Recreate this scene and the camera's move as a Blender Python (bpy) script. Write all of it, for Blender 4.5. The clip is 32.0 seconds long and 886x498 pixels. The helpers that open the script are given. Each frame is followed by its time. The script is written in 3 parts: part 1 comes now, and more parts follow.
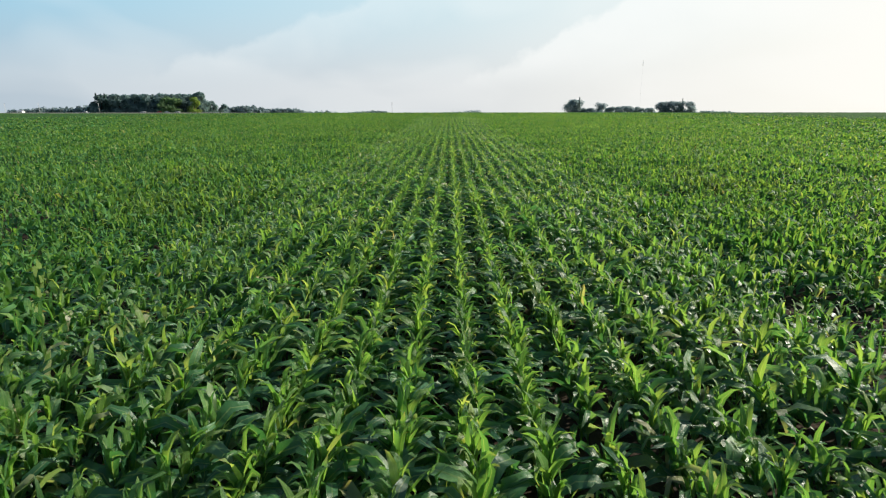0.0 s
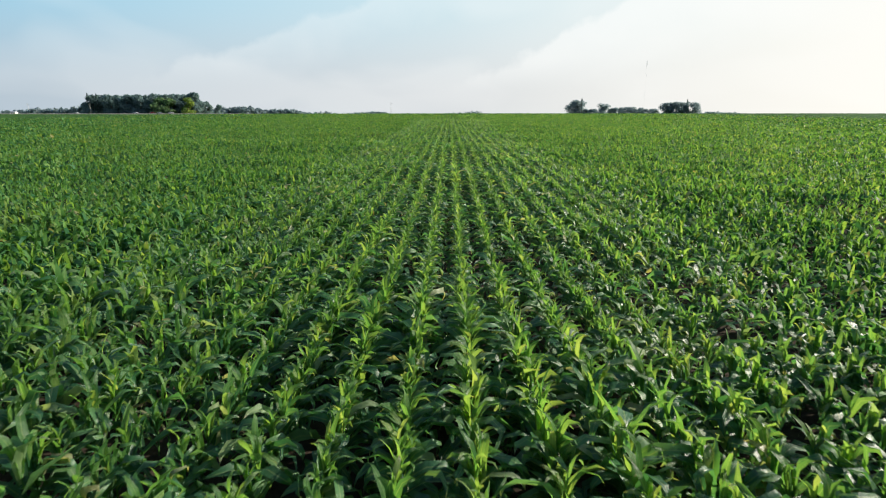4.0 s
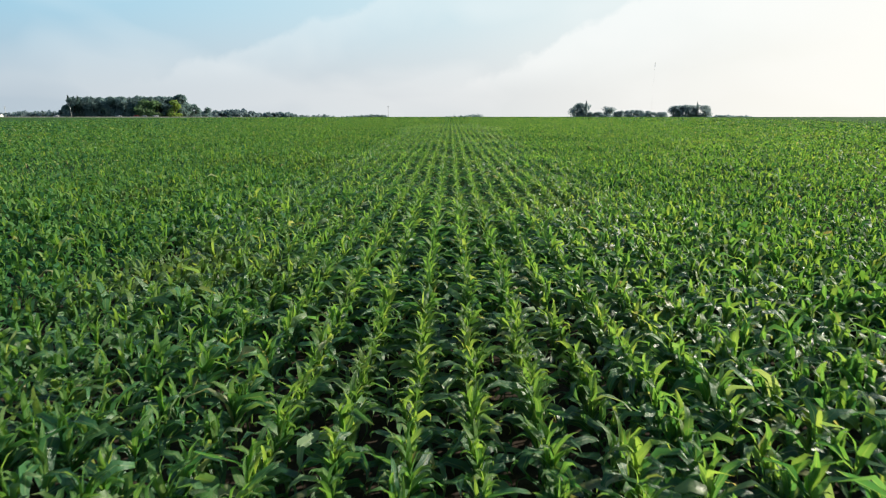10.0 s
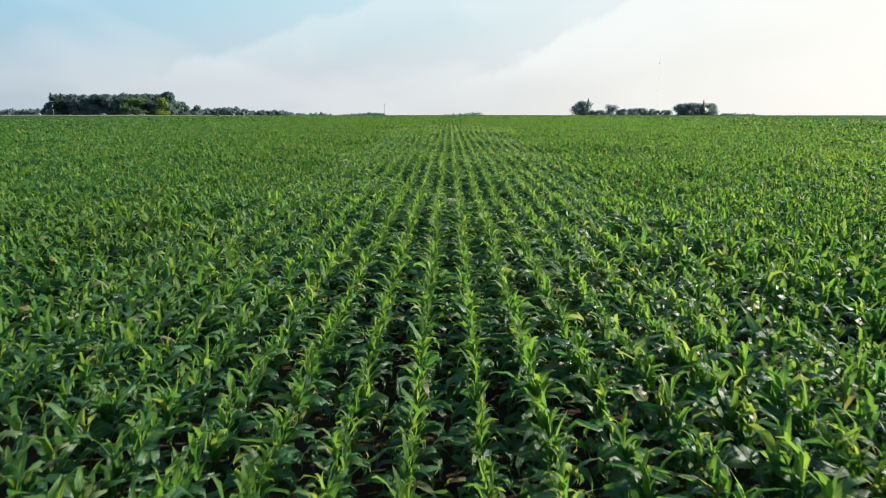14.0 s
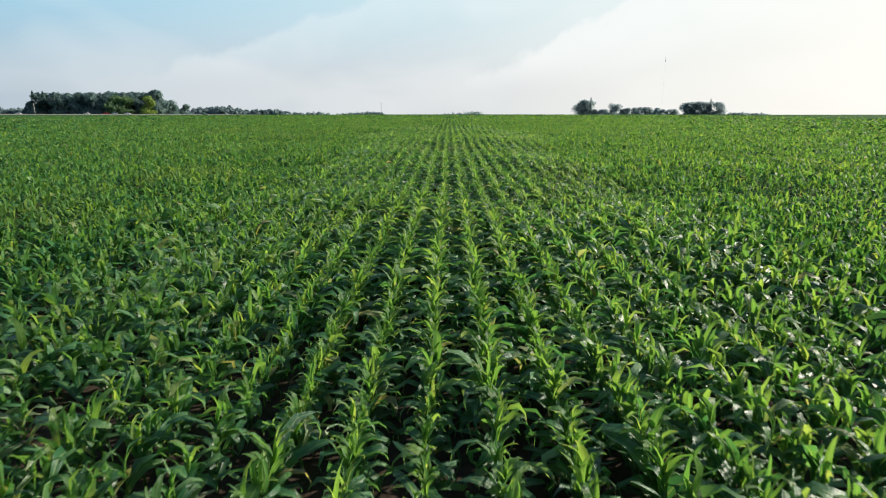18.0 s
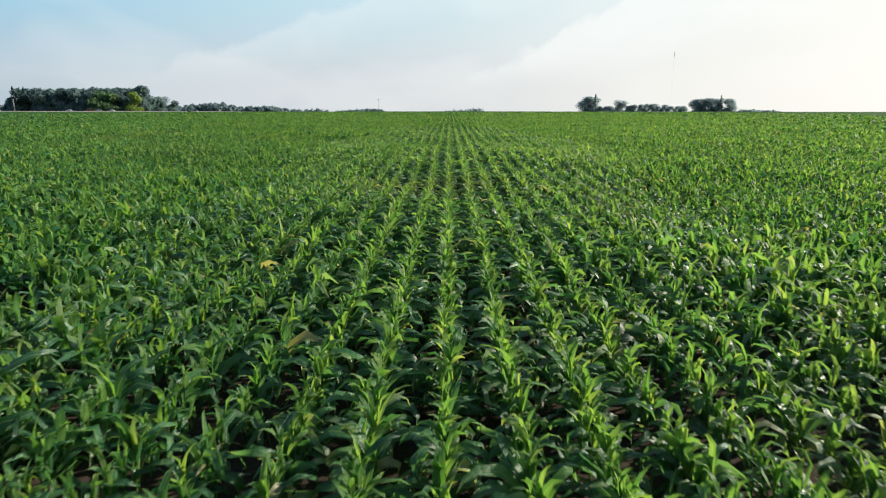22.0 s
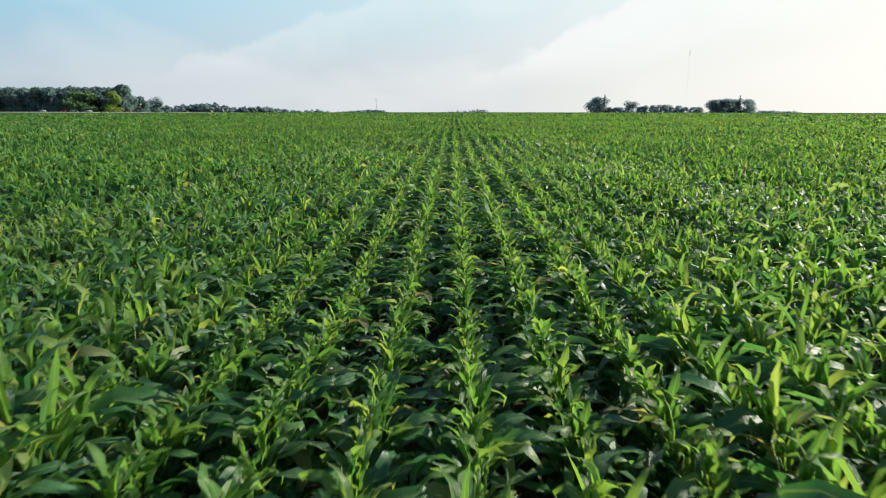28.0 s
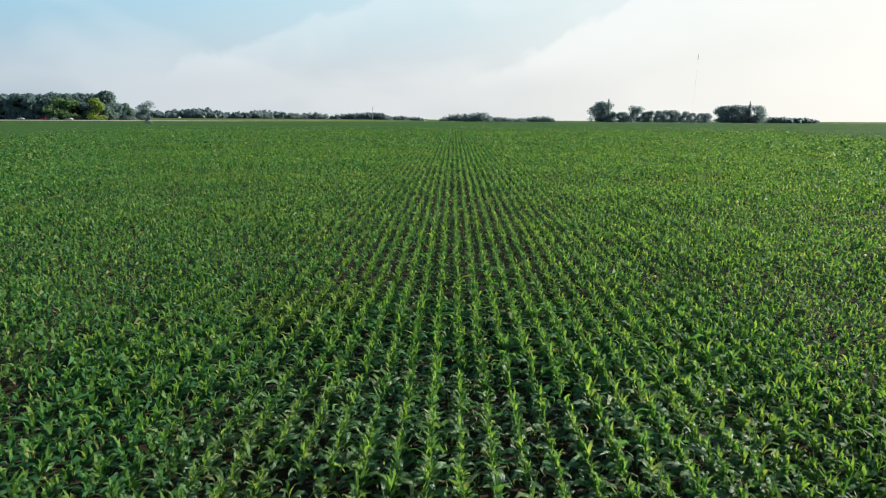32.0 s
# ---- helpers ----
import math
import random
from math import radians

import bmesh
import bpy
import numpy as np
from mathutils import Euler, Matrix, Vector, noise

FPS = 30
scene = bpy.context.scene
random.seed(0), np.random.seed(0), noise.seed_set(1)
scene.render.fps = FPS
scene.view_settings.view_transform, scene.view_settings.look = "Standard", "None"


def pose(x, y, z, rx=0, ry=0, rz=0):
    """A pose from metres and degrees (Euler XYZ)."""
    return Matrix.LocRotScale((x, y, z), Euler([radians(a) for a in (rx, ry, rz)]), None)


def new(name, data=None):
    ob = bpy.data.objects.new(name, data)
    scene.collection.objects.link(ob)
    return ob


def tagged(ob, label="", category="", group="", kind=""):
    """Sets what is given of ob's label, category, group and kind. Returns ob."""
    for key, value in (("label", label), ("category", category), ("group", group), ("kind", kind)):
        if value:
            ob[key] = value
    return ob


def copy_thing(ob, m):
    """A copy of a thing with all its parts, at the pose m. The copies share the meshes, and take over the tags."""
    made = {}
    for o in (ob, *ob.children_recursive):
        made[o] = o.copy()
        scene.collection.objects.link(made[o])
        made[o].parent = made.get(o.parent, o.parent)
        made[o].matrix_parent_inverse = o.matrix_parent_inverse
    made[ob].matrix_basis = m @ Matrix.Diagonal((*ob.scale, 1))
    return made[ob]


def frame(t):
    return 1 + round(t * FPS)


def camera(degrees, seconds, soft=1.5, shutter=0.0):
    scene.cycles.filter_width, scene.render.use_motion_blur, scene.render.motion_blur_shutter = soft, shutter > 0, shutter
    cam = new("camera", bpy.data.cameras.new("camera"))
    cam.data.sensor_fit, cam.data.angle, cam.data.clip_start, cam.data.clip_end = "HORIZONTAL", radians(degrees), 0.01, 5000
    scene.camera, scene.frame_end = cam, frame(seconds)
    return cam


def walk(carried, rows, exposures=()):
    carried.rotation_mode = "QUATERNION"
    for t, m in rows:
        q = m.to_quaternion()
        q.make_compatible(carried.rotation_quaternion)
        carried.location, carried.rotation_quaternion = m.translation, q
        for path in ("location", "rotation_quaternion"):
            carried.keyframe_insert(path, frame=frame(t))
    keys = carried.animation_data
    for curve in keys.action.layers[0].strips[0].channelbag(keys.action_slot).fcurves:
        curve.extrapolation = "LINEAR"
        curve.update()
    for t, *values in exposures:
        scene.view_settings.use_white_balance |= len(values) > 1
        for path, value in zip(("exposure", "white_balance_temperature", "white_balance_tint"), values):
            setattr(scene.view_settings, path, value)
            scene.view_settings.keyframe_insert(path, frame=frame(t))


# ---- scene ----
cam = camera(75.8, 32.0, soft=1.12, shutter=0.12)
PATH = [
    (0, pose(-0.253, 1.036, 4.319, 76.424, -0.00, 0.648)),
    (0.5, pose(-0.264, 2.292, 4.323, 76.362, -0.00, 0.658)),
    (1, pose(-0.269, 3.682, 4.321, 76.316, -0.00, 0.667)),
    (1.5, pose(-0.273, 5.449, 4.314, 76.334, -0.01, 0.663)),
    (2, pose(-0.276, 7.435, 4.302, 76.367, -0.01, 0.672)),
    (2.5, pose(-0.277, 9.602, 4.281, 76.400, -0.01, 0.687)),
    (3, pose(-0.276, 11.940, 4.264, 76.448, -0.01, 0.700)),
    (3.5, pose(-0.273, 14.361, 4.258, 76.480, -0.01, 0.684)),
    (5.5, pose(-0.270, 24.532, 4.412, 76.660, -0.02, 0.742)),
    (6, pose(-0.262, 27.202, 4.454, 76.715, -0.02, 0.755)),
    (6.5, pose(-0.252, 29.914, 4.497, 76.723, -0.02, 0.750)),
    (7, pose(-0.253, 32.725, 4.543, 76.726, -0.03, 0.761)),
    (7.5, pose(-0.265, 35.568, 4.585, 76.742, -0.03, 0.761)),
    (8, pose(-0.286, 38.402, 4.619, 76.750, -0.03, 0.749)),
    (8.5, pose(-0.306, 41.177, 4.638, 76.754, -0.03, 0.759)),
    (9, pose(-0.316, 43.857, 4.638, 76.775, -0.03, 0.776)),
    (9.5, pose(-0.318, 46.518, 4.622, 76.782, -0.03, 0.779)),
    (10, pose(-0.314, 49.199, 4.597, 76.796, -0.04, 0.750)),
    (10.5, pose(-0.304, 51.877, 4.567, 76.754, -0.04, 0.743)),
    (11, pose(-0.283, 54.628, 4.536, 76.726, -0.04, 0.748)),
    (11.5, pose(-0.254, 57.428, 4.515, 76.713, -0.04, 0.721)),
    (12, pose(-0.232, 60.240, 4.518, 76.692, -0.04, 0.707)),
    (12.5, pose(-0.238, 63.036, 4.555, 76.684, -0.04, 0.702)),
    (13, pose(-0.273, 65.905, 4.621, 76.659, -0.05, 0.686)),
    (13.5, pose(-0.322, 68.816, 4.691, 76.627, -0.05, 0.673)),
    (14, pose(-0.360, 71.696, 4.730, 76.611, -0.05, 0.651)),
    (14.5, pose(-0.390, 74.559, 4.748, 76.632, -0.05, 0.620)),
    (16.5, pose(-0.540, 86.020, 4.772, 76.632, -0.06, 0.586)),
    (17, pose(-0.548, 88.930, 4.775, 76.615, -0.06, 0.570)),
    (17.5, pose(-0.543, 91.860, 4.775, 76.552, -0.06, 0.583)),
    (18, pose(-0.537, 94.825, 4.774, 76.534, -0.06, 0.598)),
    (18.5, pose(-0.537, 97.803, 4.772, 76.480, -0.07, 0.609)),
    (19, pose(-0.550, 100.784, 4.769, 76.419, -0.07, 0.597)),
    (19.5, pose(-0.580, 103.778, 4.768, 76.346, -0.07, 0.589)),
    (20, pose(-0.623, 106.812, 4.769, 76.331, -0.07, 0.597)),
    (20.5, pose(-0.666, 109.936, 4.774, 76.281, -0.07, 0.606)),
    (21, pose(-0.695, 113.181, 4.779, 76.272, -0.08, 0.608)),
    (21.5, pose(-0.710, 116.544, 4.780, 76.248, -0.08, 0.641)),
    (22, pose(-0.720, 120.001, 4.773, 76.240, -0.08, 0.687)),
    (22.5, pose(-0.735, 123.521, 4.754, 76.219, -0.08, 0.726)),
    (23, pose(-0.756, 127.015, 4.728, 76.220, -0.08, 0.760)),
    (23.5, pose(-0.778, 130.403, 4.701, 76.246, -0.08, 0.803)),
    (24, pose(-0.800, 133.676, 4.683, 76.257, -0.09, 0.820)),
    (24.5, pose(-0.823, 136.839, 4.680, 76.294, -0.09, 0.839)),
    (25, pose(-0.847, 139.856, 4.679, 76.305, -0.09, 0.841)),
    (25.5, pose(-0.868, 142.826, 4.663, 76.306, -0.09, 0.853)),
    (27.5, pose(-0.914, 154.272, 4.440, 76.335, -0.10, 0.975)),
    (28, pose(-0.925, 157.351, 4.400, 76.359, -0.10, 1.005)),
    (28.5, pose(-0.937, 160.454, 4.375, 76.359, -0.12, 1.035)),
    (29, pose(-0.952, 163.532, 4.377, 76.334, -0.14, 1.065)),
    (29.5, pose(-0.969, 166.537, 4.556, 76.302, -0.16, 1.089)),
    (30, pose(-0.987, 169.480, 5.351, 76.281, -0.17, 1.104)),
    (30.5, pose(-1.002, 172.439, 6.645, 76.282, -0.19, 1.106)),
    (31, pose(-1.010, 175.457, 8.160, 76.327, -0.21, 1.078)),
    (31.5, pose(-1.012, 178.504, 9.289, 76.346, -0.23, 1.056)),
    (32, pose(-1.006, 181.554, 10.353, 76.418, -0.25, 1.036)),
]
walk(cam, PATH)

# ---- world, sun, exposure ----
SUN_AZ, SUN_EL = radians(70.0), radians(26.0)      # azimuth clockwise from +y
scene.view_settings.exposure = 0.55

world = bpy.data.worlds.new("sky")
scene.world = world
world.use_nodes = True
wn, wl = world.node_tree.nodes, world.node_tree.links
wn.clear()
sky = wn.new("ShaderNodeTexSky")
sky.sky_type = "NISHITA"
sky.sun_disc = False
sky.sun_elevation, sky.sun_rotation = SUN_EL, SUN_AZ
sky.air_density, sky.dust_density, sky.ozone_density = 1.0, 0.5, 2.0
coord = wn.new("ShaderNodeTexCoord")


def sky_math(op, a, b):
    k = wn.new("ShaderNodeMath")
    k.operation = op
    for socket, v in zip(k.inputs, (a, b)):
        if isinstance(v, (int, float)):
            socket.default_value = v
        else:
            wl.new(v, socket)
    return k.outputs[0]


def sky_ramp(fac, stops):
    k = wn.new("ShaderNodeValToRGB")
    while len(k.color_ramp.elements) < len(stops):
        k.color_ramp.elements.new(0.5)
    for e, (at, c) in zip(k.color_ramp.elements, stops):
        e.position, e.color = at, (*(v / 10 for v in c), 1)
    wl.new(fac, k.inputs["Fac"])
    return k.outputs["Color"]


def sky_mix(fac, a, b):
    k = wn.new("ShaderNodeMix")
    k.data_type = "RGBA"
    for key, v in (("Factor", fac), ("A", a), ("B", b)):
        wl.new(v, k.inputs[key])
    return k.outputs["Result"]


# summer haze: thick low down, brighter towards the sun, thinning into clear sky overhead
facing = wn.new("ShaderNodeVectorMath")
facing.operation = "DOT_PRODUCT"
facing.inputs[1].default_value = (math.sin(SUN_AZ), math.cos(SUN_AZ), 0.0)
wl.new(coord.outputs["Generated"], facing.inputs[0])
around = sky_math("MULTIPLY_ADD", facing.outputs["Value"], 0.5)
around.node.inputs[2].default_value = 0.5
horizon_haze = sky_ramp(around, [(0.0, (3.4, 4.1, 4.8)), (0.35, (4.0, 4.75, 5.4)), (0.67, (5.9, 6.15, 6.3)), (0.915, (8.3, 8.1, 7.5))])
upper_haze = sky_ramp(around, [(0.0, (2.3, 3.9, 5.4)), (0.35, (2.8, 5.3, 6.8)), (0.67, (5.3, 6.7, 7.2)), (0.915, (8.2, 8.2, 7.8))])
height = wn.new("ShaderNodeSeparateXYZ")
wl.new(coord.outputs["Generated"], height.inputs["Vector"])


def rise(lo, hi):
    k = wn.new("ShaderNodeMapRange")
    k.interpolation_type = "SMOOTHSTEP"
    k.inputs["From Min"].default_value, k.inputs["From Max"].default_value = lo, hi
    wl.new(height.outputs["Z"], k.inputs["Value"])
    return k.outputs["Result"]


haze = sky_mix(rise(0.02, 0.2), horizon_haze, upper_haze)
# thin cloud banks with soft edges
stretch = wn.new("ShaderNodeMapping")
stretch.inputs["Scale"].default_value = (1.0, 1.0, 2.2)
stretch.inputs["Rotation"].default_value = (0.0, 0.5, 0.3)
wl.new(coord.outputs["Generated"], stretch.inputs["Vector"])
cirrus = wn.new("ShaderNodeTexNoise")
cirrus.inputs["Scale"].default_value, cirrus.inputs["Detail"].default_value = 3.4, 3.0
cirrus.inputs["Roughness"].default_value, cirrus.inputs["Distortion"].default_value = 0.4, 0.4
wl.new(stretch.outputs["Vector"], cirrus.inputs["Vector"])
veil = wn.new("ShaderNodeMapRange")
veil.inputs["From Min"].default_value, veil.inputs["From Max"].default_value = 0.47, 0.58
veil.inputs["To Min"].default_value, veil.inputs["To Max"].default_value = 0.0, 0.18
wl.new(cirrus.outputs["Fac"], veil.inputs["Value"])
white = wn.new("ShaderNodeRGB")
white.outputs[0].default_value = (0.86, 0.86, 0.84, 1)
haze = sky_mix(veil.outputs["Result"], haze, white.outputs[0])
# two cloud-like bright bands fitted to the camera's view, rising sunward, with billowed upper edges
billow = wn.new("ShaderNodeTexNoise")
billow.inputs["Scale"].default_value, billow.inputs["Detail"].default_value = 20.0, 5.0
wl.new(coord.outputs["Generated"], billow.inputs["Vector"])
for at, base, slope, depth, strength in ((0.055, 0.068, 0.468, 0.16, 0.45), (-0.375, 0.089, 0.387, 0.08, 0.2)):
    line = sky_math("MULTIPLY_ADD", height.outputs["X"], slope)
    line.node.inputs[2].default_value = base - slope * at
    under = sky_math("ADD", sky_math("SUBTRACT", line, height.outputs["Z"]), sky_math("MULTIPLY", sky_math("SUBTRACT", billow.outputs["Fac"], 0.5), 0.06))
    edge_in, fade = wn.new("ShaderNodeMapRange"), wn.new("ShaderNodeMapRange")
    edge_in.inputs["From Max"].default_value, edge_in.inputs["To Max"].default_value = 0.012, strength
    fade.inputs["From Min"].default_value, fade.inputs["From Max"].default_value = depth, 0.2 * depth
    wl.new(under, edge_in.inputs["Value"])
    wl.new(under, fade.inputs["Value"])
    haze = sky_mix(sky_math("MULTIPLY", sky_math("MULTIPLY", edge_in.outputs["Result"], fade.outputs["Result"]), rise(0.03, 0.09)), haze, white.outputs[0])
tenfold = wn.new("ShaderNodeMix")
tenfold.data_type, tenfold.blend_type = "RGBA", "MULTIPLY"
tenfold.inputs["Factor"].default_value, tenfold.inputs["B"].default_value = 1.0, (10, 10, 10, 1)
wl.new(haze, tenfold.inputs["A"])
back = wn.new("ShaderNodeBackground")
back.inputs["Strength"].default_value = 0.083
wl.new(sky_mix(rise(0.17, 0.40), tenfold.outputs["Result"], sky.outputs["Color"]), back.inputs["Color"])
wl.new(back.outputs["Background"], wn.new("ShaderNodeOutputWorld").inputs["Surface"])

lamp = bpy.data.lights.new("sun", "SUN")
lamp.energy, lamp.angle, lamp.color = 4.7, radians(0.6), (1.0, 0.92, 0.78)
sun = new("sun", lamp)
toward = Vector((math.sin(SUN_AZ) * math.cos(SUN_EL), math.cos(SUN_AZ) * math.cos(SUN_EL), math.sin(SUN_EL)))
sun.matrix_world = Matrix.Translation((60, 40, 60)) @ toward.to_track_quat("Z", "Y").to_matrix().to_4x4()


# ---- materials ----
def shader(name):
    m = bpy.data.materials.new(name)
    m.use_nodes = True
    n, l = m.node_tree.nodes, m.node_tree.links
    return m, n, l, n["Principled BSDF"], n["Material Output"]


def ramp(n, l, fac, stops):
    r = n.new("ShaderNodeValToRGB")
    while len(r.color_ramp.elements) < len(stops):
        r.color_ramp.elements.new(0.5)
    for e, (at, c) in zip(r.color_ramp.elements, stops):
        e.position, e.color = at, (*c, 1)
    l.new(fac, r.inputs["Fac"])
    return r.outputs["Color"]


def grain(n, l, scale, detail=3.0, kind="Object", stretched=None):
    c = n.new("ShaderNodeTexCoord")
    t = n.new("ShaderNodeTexNoise")
    t.inputs["Scale"].default_value, t.inputs["Detail"].default_value = scale, detail
    if stretched:
        g = n.new("ShaderNodeMapping")
        g.inputs["Scale"].default_value = stretched
        l.new(c.outputs[kind], g.inputs["Vector"])
        l.new(g.outputs["Vector"], t.inputs["Vector"])
    else:
        l.new(c.outputs[kind], t.inputs["Vector"])
    return t.outputs["Fac"]


def blend(n, l, fac, a, b, how="MIX"):
    x = n.new("ShaderNodeMix")
    x.data_type, x.blend_type = "RGBA", how
    for key, v in (("Factor", fac), ("A", a), ("B", b)):
        if isinstance(v, (int, float)):
            x.inputs[key].default_value = v
        elif isinstance(v, tuple):
            x.inputs[key].default_value = (*v, 1)
        else:
            l.new(v, x.inputs[key])
    return x.outputs["Result"]


def relief(n, l, b, height, strength, distance):
    r = n.new("ShaderNodeBump")
    r.inputs["Strength"].default_value, r.inputs["Distance"].default_value = strength, distance
    l.new(height, r.inputs["Height"])
    l.new(r.outputs["Normal"], b.inputs["Normal"])


def plain(name, colour, rough=0.6, metal=0.0, scale=6.0, vary=0.25):
    m, n, l, b, out = shader(name)
    f = grain(n, l, scale, 4)
    dark = tuple(c * (1 - vary) for c in colour)
    l.new(ramp(n, l, f, [(0.3, dark), (0.7, colour)]), b.inputs["Base Color"])
    b.inputs["Roughness"].default_value, b.inputs["Metallic"].default_value = rough, metal
    relief(n, l, b, f, 0.15, 0.01)
    return m


def leaf_material(name, stops, glow, through_part, rough, per_object=False, veined=True, patch=0.0, shine=0.45):
    """Living leaf: waxy face, light that shines through, colour that varies from leaf to leaf."""
    m, n, l, b, out = shader(name)
    if per_object:
        pick = n.new("ShaderNodeObjectInfo").outputs["Random"]
    else:
        pick = n.new("ShaderNodeNewGeometry").outputs["Random Per Island"]
    base = ramp(n, l, pick, stops)
    blotch = grain(n, l, 9.0, 2.0)
    base = blend(n, l, ramp(n, l, blotch, [(0.4, (0, 0, 0)), (0.75, (0.35, 0.35, 0.35))]), base, (0.065, 0.13, 0.03))
    if patch:
        wide = grain(n, l, 0.11, 3.0)
        base = blend(n, l, ramp(n, l, wide, [(0.56, (0, 0, 0)), (0.72, (patch,) * 3)]), base, (0.15, 0.165, 0.045))
    if veined:
        uv = n.new("ShaderNodeTexCoord").outputs["UV"]
        split = n.new("ShaderNodeSeparateXYZ")
        l.new(uv, split.inputs["Vector"])
        off = n.new("ShaderNodeMath")
        off.operation = "SUBTRACT"
        off.inputs[1].default_value = 0.5
        l.new(split.outputs["X"], off.inputs[0])
        wide = n.new("ShaderNodeMath")
        wide.operation = "ABSOLUTE"
        l.new(off.outputs[0], wide.inputs[0])
        rib = ramp(n, l, wide.outputs[0], [(0.02, (0.45,) * 3), (0.07, (0, 0, 0))])
        base = blend(n, l, rib, base, (0.25, 0.33, 0.12))
        tip = ramp(n, l, split.outputs["Y"], [(0.88, (0, 0, 0)), (1.0, (0.8, 0.8, 0.8))])
        dry = blend(n, l, 1.0, tip, ramp(n, l, pick, [(0.3, (0, 0, 0)), (0.9, (1, 1, 1))]), "MULTIPLY")
        base = blend(n, l, dry, base, (0.24, 0.20, 0.08))
        wave = n.new("ShaderNodeTexWave")
        wave.inputs["Scale"].default_value, wave.inputs["Distortion"].default_value = 4.0, 0.5
        wave.bands_direction = "X"
        l.new(uv, wave.inputs["Vector"])
        crinkle = grain(n, l, 22.0, 2.0)
        both = n.new("ShaderNodeMath")
        both.operation, both.inputs[1].default_value = "MULTIPLY_ADD", 4.0
        l.new(crinkle, both.inputs[0])
        l.new(wave.outputs["Fac"], both.inputs[2])
        relief(n, l, b, both.outputs[0], 0.5, 0.005)
    l.new(base, b.inputs["Base Color"])
    b.inputs["Roughness"].default_value = rough
    b.inputs["Specular IOR Level"].default_value = shine
    t = n.new("ShaderNodeBsdfTranslucent")
    l.new(blend(n, l, 1.0, base, glow, "MULTIPLY"), t.inputs["Color"])
    mix = n.new("ShaderNodeMixShader")
    mix.inputs["Fac"].default_value = through_part
    l.new(b.outputs["BSDF"], mix.inputs[1])
    l.new(t.outputs["BSDF"], mix.inputs[2])
    l.new(mix.outputs["Shader"], out.inputs["Surface"])
    return m


# Leaf-to-leaf tone; the pale stops also paint in glints off the leaves.
CORN = [(0.0, (0.019, 0.078, 0.033)), (0.35, (0.032, 0.118, 0.047)), (0.7, (0.058, 0.172, 0.064)), (0.88, (0.112, 0.226, 0.088)), (0.96, (0.19, 0.265, 0.13)), (1.0, (0.25, 0.235, 0.12))]
corn_leaf = leaf_material("corn_leaf", CORN, (4.4, 4.0, 2.0), 0.28, 0.38, per_object=True, shine=0.58)
corn_mass = leaf_material("corn_leaf_mass", CORN, (4.4, 4.0, 2.0), 0.28, 0.38, patch=0.28, shine=0.58)
YOUNG = [(0.0, (0.052, 0.145, 0.042)), (0.5, (0.084, 0.195, 0.050)), (0.9, (0.137, 0.240, 0.062)), (1.0, (0.195, 0.27, 0.082))]
young_leaf = leaf_material("young_corn_leaf", YOUNG, (3.7, 3.3, 1.6), 0.38, 0.42, per_object=True, shine=0.45)
young_mass = leaf_material("young_corn_leaf_mass", YOUNG, (3.7, 3.3, 1.6), 0.38, 0.42, patch=0.28, shine=0.45)
# Far copies of both leaves: gloss and through-light cut to tame glints and brightness.
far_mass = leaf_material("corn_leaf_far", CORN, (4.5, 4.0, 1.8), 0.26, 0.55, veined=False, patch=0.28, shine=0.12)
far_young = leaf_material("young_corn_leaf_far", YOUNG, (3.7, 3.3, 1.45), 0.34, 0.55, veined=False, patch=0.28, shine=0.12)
corn_stalk = plain("corn_stalk", (0.13, 0.19, 0.055), 0.5, scale=18.0)
# Grove leaves: base colour lifted and blued to stand in for distance haze.
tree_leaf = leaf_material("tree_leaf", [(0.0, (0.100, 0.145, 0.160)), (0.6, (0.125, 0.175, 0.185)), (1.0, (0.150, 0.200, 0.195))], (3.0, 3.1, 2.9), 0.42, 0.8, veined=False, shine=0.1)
# Far-tree leaves: distance haze painted in as a paler blue-grey base colour.
hazed_leaf = leaf_material("hazed_tree_leaf", [(0.0, (0.130, 0.170, 0.190)), (0.6, (0.155, 0.198, 0.215)), (1.0, (0.180, 0.220, 0.230))], (2.6, 2.6, 2.6), 0.5, 0.85, veined=False, shine=0.05)
# Yellow-green tree: base colour raised further for the sun falling on it.
sunlit_leaf = leaf_material("sunlit_tree_leaf", [(0.0, (0.15, 0.23, 0.075)), (0.6, (0.19, 0.275, 0.095)), (1.0, (0.23, 0.31, 0.115))], (2.2, 2.0, 1.0), 0.5, 0.8, veined=False, shine=0.1)
willow_leaf = leaf_material("willow_leaf", [(0.0, (0.12, 0.18, 0.10)), (0.6, (0.15, 0.22, 0.12)), (1.0, (0.185, 0.255, 0.14))], (2.2, 2.4, 1.9), 0.55, 0.8, veined=False, shine=0.1)
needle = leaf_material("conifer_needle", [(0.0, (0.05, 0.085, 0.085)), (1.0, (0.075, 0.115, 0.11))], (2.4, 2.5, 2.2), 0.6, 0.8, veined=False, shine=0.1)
grass_leaf = leaf_material("grass_blade", [(0.0, (0.06, 0.11, 0.03)), (0.7, (0.11, 0.16, 0.045)), (1.0, (0.22, 0.20, 0.09))], (2.0, 1.9, 1.0), 0.3, 0.5, veined=False)
bark = plain("bark", (0.13, 0.10, 0.075), 0.9, scale=5.0, vary=0.5)
pole_wood = plain("pole_wood", (0.60, 0.58, 0.54), 0.8, scale=8.0, vary=0.3)
galvanised = plain("galvanised_steel", (0.55, 0.56, 0.57), 0.45, 0.7, 3.0, 0.15)
